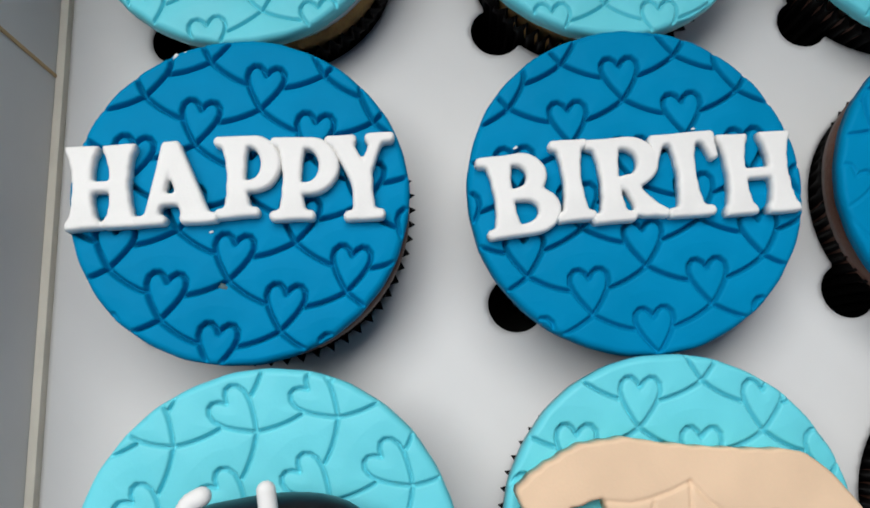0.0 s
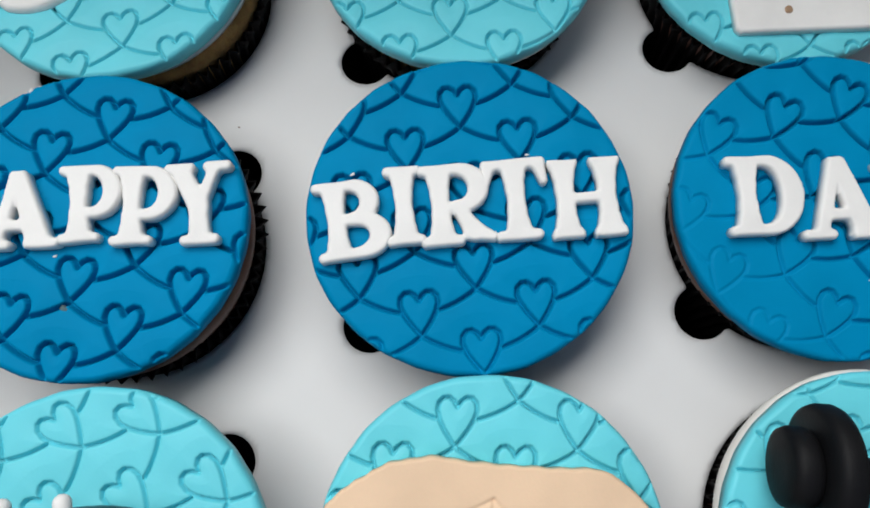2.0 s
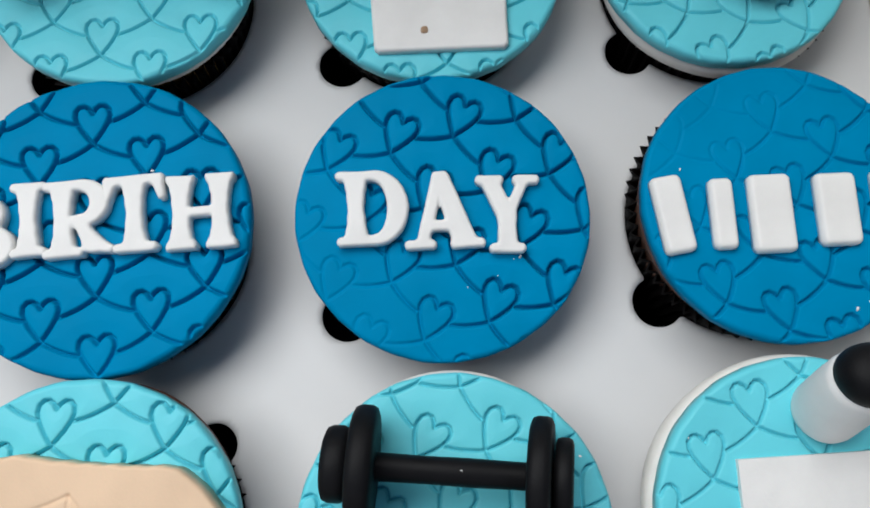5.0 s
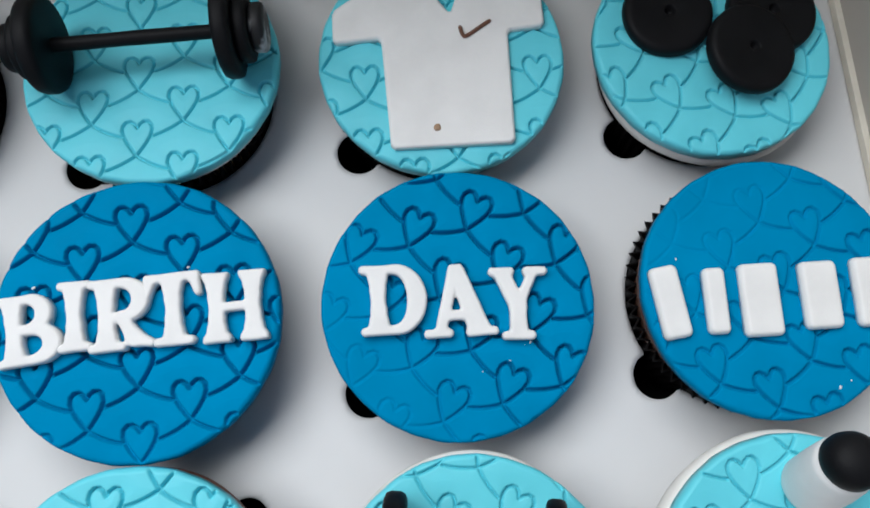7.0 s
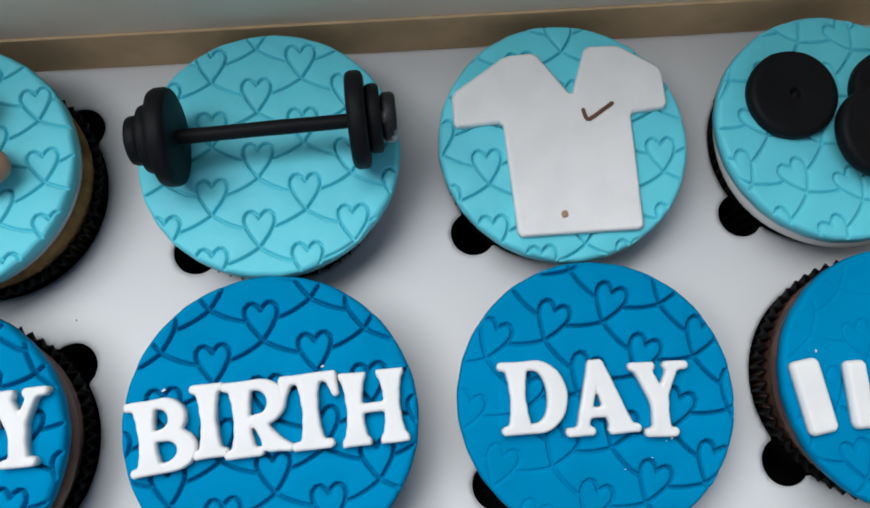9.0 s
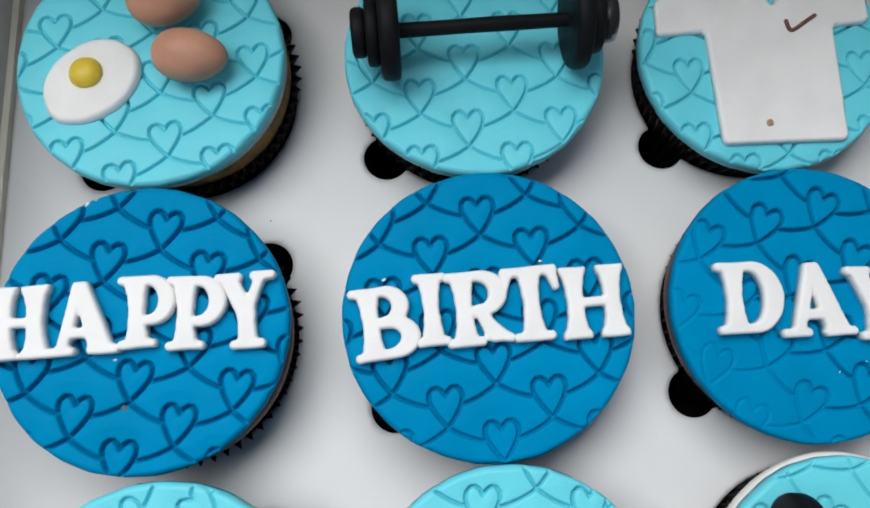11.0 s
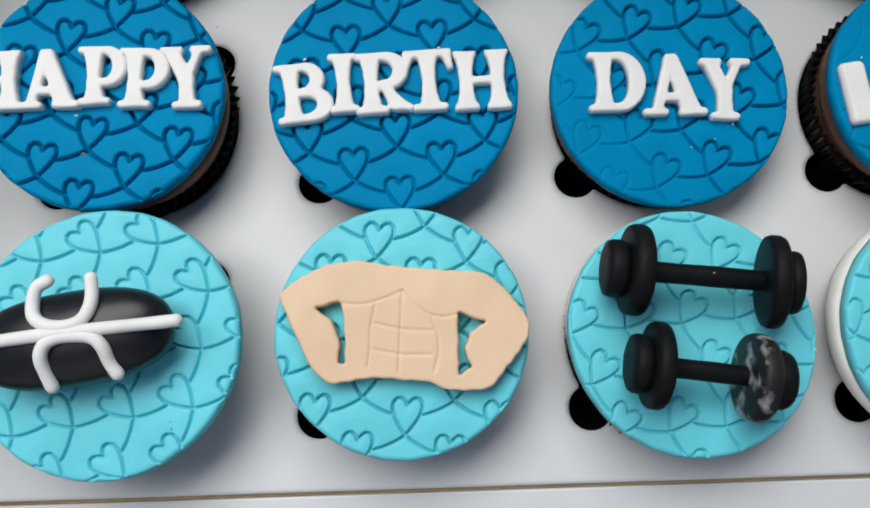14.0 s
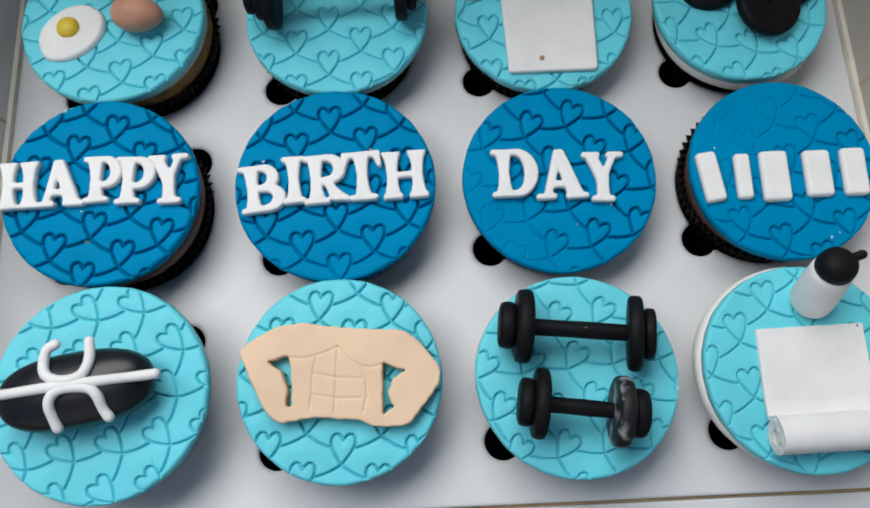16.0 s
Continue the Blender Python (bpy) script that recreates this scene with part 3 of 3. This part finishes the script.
ob = slab("torso_cutout", lambda p: np.maximum(np.maximum(polygon_distance(p, OUT), -polygon_distance(p, GAP_A)), -polygon_distance(p, GAP_B)) + 0.14 * np.sin(p[:, 0] * 0.55 + 1) * np.sin(p[:, 1] * 0.6) + 0.1 * np.sin(p[:, 0] * 1.4 + p[:, 1] * 1.1),
          (-36, 36, -19, 21), 0.33, 5.8, 0.55, SKIN, torso_cuts)
under(ob, torso, top @ pose(0, 0, -0.0002), "flat peach fondant torso cutout with scored lines")

lift, top = cupcake(HOLE_X[2], HOLE_Y[2], "turquoise cupcake with two black dumbbells", (39.5, -76.4, 22.0), 0.0, 33.8, TEAL,
                    ((7.4, 16.7), (20.0, -12.9), (15.2, 0.9)), 1.25, 0.45, icing=(BUTTER, -0.7, 1.5, 32.9, 6), seed=2.7)
dumbbell(lift, top, "dumbbell", (-15.5, 15.0), (15.2, 11.6), 11.0, 2.8, [(0, 12.0, 5.2, BLACK), (5.2, 7.6, 5.4, BLACK)], [(0, 12.2, 4.6, BLACK), (5.0, 8.2, 3.6, BLACK)], "black fondant dumbbell", 0.2)
dumbbell(lift, top, "dumbbell", (-12.5, -9.7), (8.0, -12.6), 11.0, 2.6, [(0, 11.2, 4.4, BLACK), (4.4, 7.6, 4.6, BLACK)], [(0, 11.2, 5.2, SCUFF), (5.2, 7.6, 5.4, BLACK)], "black fondant dumbbell with a dusty plate")

towel, top = cupcake(HOLE_X[3], HOLE_Y[2], "turquoise cupcake with white towel and bottle", (117.2, -77.5, 20.5), 0.04, 34.6, TEAL,
                     ((-32.3, -1.1), (24.0, 2.7), (10.9, 10.6)), 1.2, 0.45, icing=(BUTTER, -1.3, 0.8, 34.6, 7), seed=3.8)
prof = [(13.2, 0.9), (5, 0.9), (-4, 1.0), (-11, 1.2), (-16, 2.2)]
for k in range(138):
    w = radians(-60 + k * 19 / 3)
    r = 6.0 - 0.0283 * k
    prof.append((-21.5 + r * math.cos(w + radians(80)), 6.2 + r * math.sin(w + radians(80))))
verts, faces = [], []
th = 0.75
for k, (y, z) in enumerate(prof):
    a, b = prof[max(k - 1, 0)], prof[min(k + 1, len(prof) - 1)]
    ty, tz = b[0] - a[0], b[1] - a[1]
    n = math.hypot(ty, tz) or 1
    ny_, nz_ = -tz / n * th, ty / n * th
    grow = min(max((13 - y) / 34, 0), 1) if k < 6 else 1
    x0, x1 = -19.2 - 1.2 * grow + 0.12 * math.sin(k * 0.4), 16.8 + (0 if k < 6 else 1.4)
    verts += [(x0, y + ny_, z + nz_), (x1, y + ny_, z + nz_), (x1, y - ny_, z - nz_), (x0, y - ny_, z - nz_)]
    if k:
        o = 4 * k
        faces += [(o - 4 + i, o - 4 + (i + 1) % 4, o + (i + 1) % 4, o + i) for i in range(4)]
faces += [(3, 2, 1, 0), tuple(len(verts) - 4 + i for i in range(4))]
ob = mesh_object("towel", verts, faces, WHITE, smooth=False)
under(ob, towel, top @ pose(0.003, 0.0006, 0, 0, 0, 1), "white fondant towel with one end rolled up")
ob = lathe("bottle", [(5.8, 0), (6.9, 0.7), (7.1, 2), (7.0, 12), (6.6, 19), (5.9, 22.5)], WHITE, 40, wobble=0.015)
stand = top @ along((3.8, 22.3, 0.2), (2.4, 30.6, 24))
under(ob, towel, stand, "white fondant drinks bottle")
cap = lathe("cap", [(5.7, 21.4), (6.2, 22.0), (6.2, 24.0), (5.7, 26.0), (4.4, 27.6), (2.5, 28.4), (0.6, 28.6)], BLACK, 36, wobble=0.02)
under(cap, ob, stand, "black domed cap")
way = (stand.to_3x3().inverted() @ Vector((0.93, 0.3, 0.2))).normalized()
knob = tube("spout", [Vector((0, 0, 25.0)) + way * k for k in (4.2, 6.0, 7.6)], 1.5, BLACK)
under(knob, ob, stand, "black rounded spout")

# back row
eggs, top = cupcake(HOLE_X[0], HOLE_Y[0], "turquoise vanilla cupcake with fried and brown eggs", (-125.4, 66.4, 22.0), 0.03, 34.8, TEAL,
                    ((-8.3, -20.0), (24.7, 3.6), (11.2, 10.5)), 1.3, 0.45, cake=SPONGE, icing=(BUTTER, 2.6, -0.6, 32.6, 2.6), seed=0.5)
FRIED = smooth_outline([(-27.6, -7.6), (-23.8, 0.2), (-16.1, 5.6), (-8.2, 5.8), (-2.2, 1.2), (-2.0, -6.8), (-7.5, -14.4), (-15.8, -18.0), (-24.3, -17.0)], 3)
ob = slab("fried_egg", lambda p: polygon_distance(p, FRIED), (-31, 1, -22, 9), 0.4, 2.2, 1.6, WHITE, lambda p: 0.2 * np.sin(p[:, 0] * 0.4) * np.sin(p[:, 1] * 0.37))
under(ob, eggs, top, "white fondant fried egg")
yolk = lathe("yolk", [(4.1, 1.8), (4.2, 2.6), (3.7, 3.6), (2.6, 4.4), (1.2, 4.8), (0.3, 4.85)], YOLK, 32, wobble=0.05)
under(yolk, ob, top @ pose(-0.0154, -0.0044, 0), "yellow yolk")


def egg(x, y, turn):
    prof = []
    for k in range(17):
        w = math.pi * (k + 0.02) / 16.04
        z = -math.cos(w)
        prof.append((6.7 * math.sin(w) * (1 - 0.13 * z), 9.6 * z))
    ob = lathe("brown_egg", prof, EGGSHELL, 32, wobble=0.015)
    under(ob, eggs, top @ pose(x * MM, y * MM, 0.0066, 90, 0, turn), "smooth brown fondant egg")


egg(12.4, -2.6, 85)
egg(5.5, 13.5, 100)

press, top = cupcake(HOLE_X[1], HOLE_Y[0], "turquoise vanilla cupcake with a black barbell", (-39.7, 66.2, 20.5), 0.0, 34.9, TEAL,
                     ((-15.3, 20.7), (24.6, 0.0), (12.3, 9.5)), 1.3, 0.45, cake=SPONGE, icing=(BUTTER, 1.0, -0.5, 32.8, 5), seed=1.4)
dumbbell(press, top, "barbell", (-20.2, -0.2), (22.6, 1.4), 12.4, 1.9, [(0, 12.4, 5.0, BLACK), (5.0, 8.6, 3.2, BLACK), (8.2, 6.2, 3.6, BLACK)], [(0, 12.4, 4.6, BLACK), (4.6, 8.8, 3.6, BLACK), (8.2, 6.4, 3.8, SCUFF)], "black fondant barbell")

shirt, top = cupcake(HOLE_X[2], HOLE_Y[0], "turquoise cupcake with a white sports shirt", (40.6, 65.0, 18.0), 0.05, 34.4, TEAL,
                     ((-21.6, -11.4), (24.2, 0.2), (12.0, 9.4)), 1.3, 0.45, icing=(BUTTER, 1.5, 0, 31.5, 5), seed=2.0)
SHIRT = smooth_outline([(-30.0, 14.4), (-14.5, 24.6), (-5.9, 25.2), (3.1, 11.8), (8.3, 26.1), (17.8, 26.0), (29.1, 18.6), (29.4, 6.9), (18.9, 5.9), (18.5, -27.0), (-15.4, -27.0), (-16.6, 5.4), (-30.1, 4.6)], 0, 1.0)
ob = slab("shirt", lambda p: polygon_distance(p, SHIRT), (-32, 32, -29, 28), 0.4, 2.6, 0.7, WHITE)
under(ob, shirt, top @ pose(0, 0, -0.0002), "flat white fondant V-neck shirt")
tick = tube("tick_mark", [(5.6, 7.2, 2.7), (6.0, 5.2, 2.7), (6.6, 4.2, 2.7), (8.5, 5.2, 2.7), (11.0, 6.9, 2.7), (13.8, 8.6, 2.7)], 0.55, COCOA, 8, 1)
under(tick, ob, top, "brown painted tick")
dot = lathe("spot", [(1.0, 2.3), (1.0, 2.5), (0.6, 2.62), (0.2, 2.66)], SPOT, 16, wobble=0.2)
under(dot, ob, top @ pose(-0.0025, -0.0218, 0), "small tan spot")

plates, top = cupcake(HOLE_X[3], HOLE_Y[0], "turquoise cupcake with three black weight plates", (116.6, 63.6, 20.0), 0.03, 33.1, TEAL,
                      ((-26.6, -15.5), (21.7, 10.4), (6.8, 13.6)), 1.3, 0.45, icing=(BUTTER, 0.8, -1.4, 32.2, 7.5), seed=2.5)
weight(plates, top @ pose(-0.0124, 0.0085, -0.0002, 2, 0, 0), 12.5, 4.6, BLACK, 1.4)
weight(plates, top @ pose(0.0164, 0.0072, -0.0002, 0, 2, 20), 12.5, 4.6, BLACK, 1.4)
weight(plates, top @ pose(0.0072, -0.0050, 0.0030, 9, 4, 50), 12.5, 4.6, BLACK, 1.4)

# ---- small marks and crumbs ----
def crumb(parent, top, x, y, size, mat, z=0.0, label="tiny sugar crumb"):
    ob = lathe("crumb", [(0.2, 0), (0.38, 0.08), (0.42, 0.2), (0.26, 0.36), (0.08, 0.4)], mat, 9, wobble=0.9)
    ob.data.transform(Matrix.Diagonal((size, size * 0.45, size * 0.8, 1)))
    under(ob, parent, top @ pose(x * MM, y * MM, z * MM, 0, 0, (x * 53 + y * 31) % 180), label)


def face(centre, slope, lean=0.0):
    return pose(centre[0] * MM, centre[1] * MM, centre[2] * MM, math.degrees(math.atan(slope)), lean, 0)


top = face((-40.7, -4.8, 22.0), 0.06)
for x, y, size, z in ((-25.3, 9.2, 1.6, 0.2), (13.2, 12.2, 1.3, 0.2), (2.6, 6.7, 1.0, 0.1), (-27.8, -4.0, 1.0, 0.1)):
    crumb(birth, top, x, y, size, WHITE, z)
top = face((-123.2, -5.0, 25.3), 0.06, 2.5)
for x, y, size, z in ((-5.8, -7.3, 1.3, 0.1), (-13.4, 30.4, 2.0, -0.2), (-11.4, 31.2, 1.2, -0.2), (8.0, -4.6, 0.9, 0.1)):
    crumb(happy, top, x, y, size, WHITE, z)
crumb(happy, top, -3.4, -18.5, 4.0, SMEAR, -0.9, "faint grey smudge")
top = face((40.3, -5.6, 20.0), 0.09)
for x, y, size in ((17.6, -10.8, 1.3), (16.0, -11.4, 0.7), (12.0, -15.2, 0.6), (5.0, -17.5, 0.6)):
    crumb(day, top, x, y, size, WHITE, 0.1)
top = face((120.5, -6.6, 22.0), 0.06)
for x, y, size in ((13.0, -26.0, 1.4), (16.0, -24.5, 0.8), (-24.0, 8.6, 1.0), (8.4, -8.0, 0.9)):
    crumb(named, top, x, y, size, WHITE, 0.1)
top = face((117.2, -77.5, 20.5), 0.04)
for x, y, size in ((22.6, 6.6, 2.6), (23.4, 4.2, 2.0), (-26.0, 18.5, 0.9)):
    crumb(towel, top, x, y, size, WHITE, -0.2)
crumb(towel, top, 17.8, 13.3, 1.2, COCOA, 1.5, "tiny dark crumb on the towel")
top = face((-118.0, -75.5, 26.0), 0.04)
for x, y, size in ((18.3, -20.8, 0.8), (18.6, -22.6, 0.9), (17.6, -21.8, 0.6)):
    crumb(bag, top, x, y, size, COCOA, 0.1, "tiny dark crumb")
top = face((39.5, -76.4, 22.0), 0.0)
for x, y, size, z in ((1.5, 13.6, 1.0, 13.6), (24.6, 15.4, 0.9, 16.0), (33.0, -6.0, 1.4, -0.6)):
    crumb(lift, top, x, y, size, WHITE, z, "speck of icing sugar")

for x, y in ((-98.1, 27.4), (158.0, -26.0)):
    speck = lathe("dark_speck", [(0.15, 0), (0.24, 0.05), (0.14, 0.12), (0.04, 0.15)], COCOA, 8, wobble=0.6)
    under(speck, tray, pose(x * MM, y * MM, 0.0), "tiny dark cake crumb")
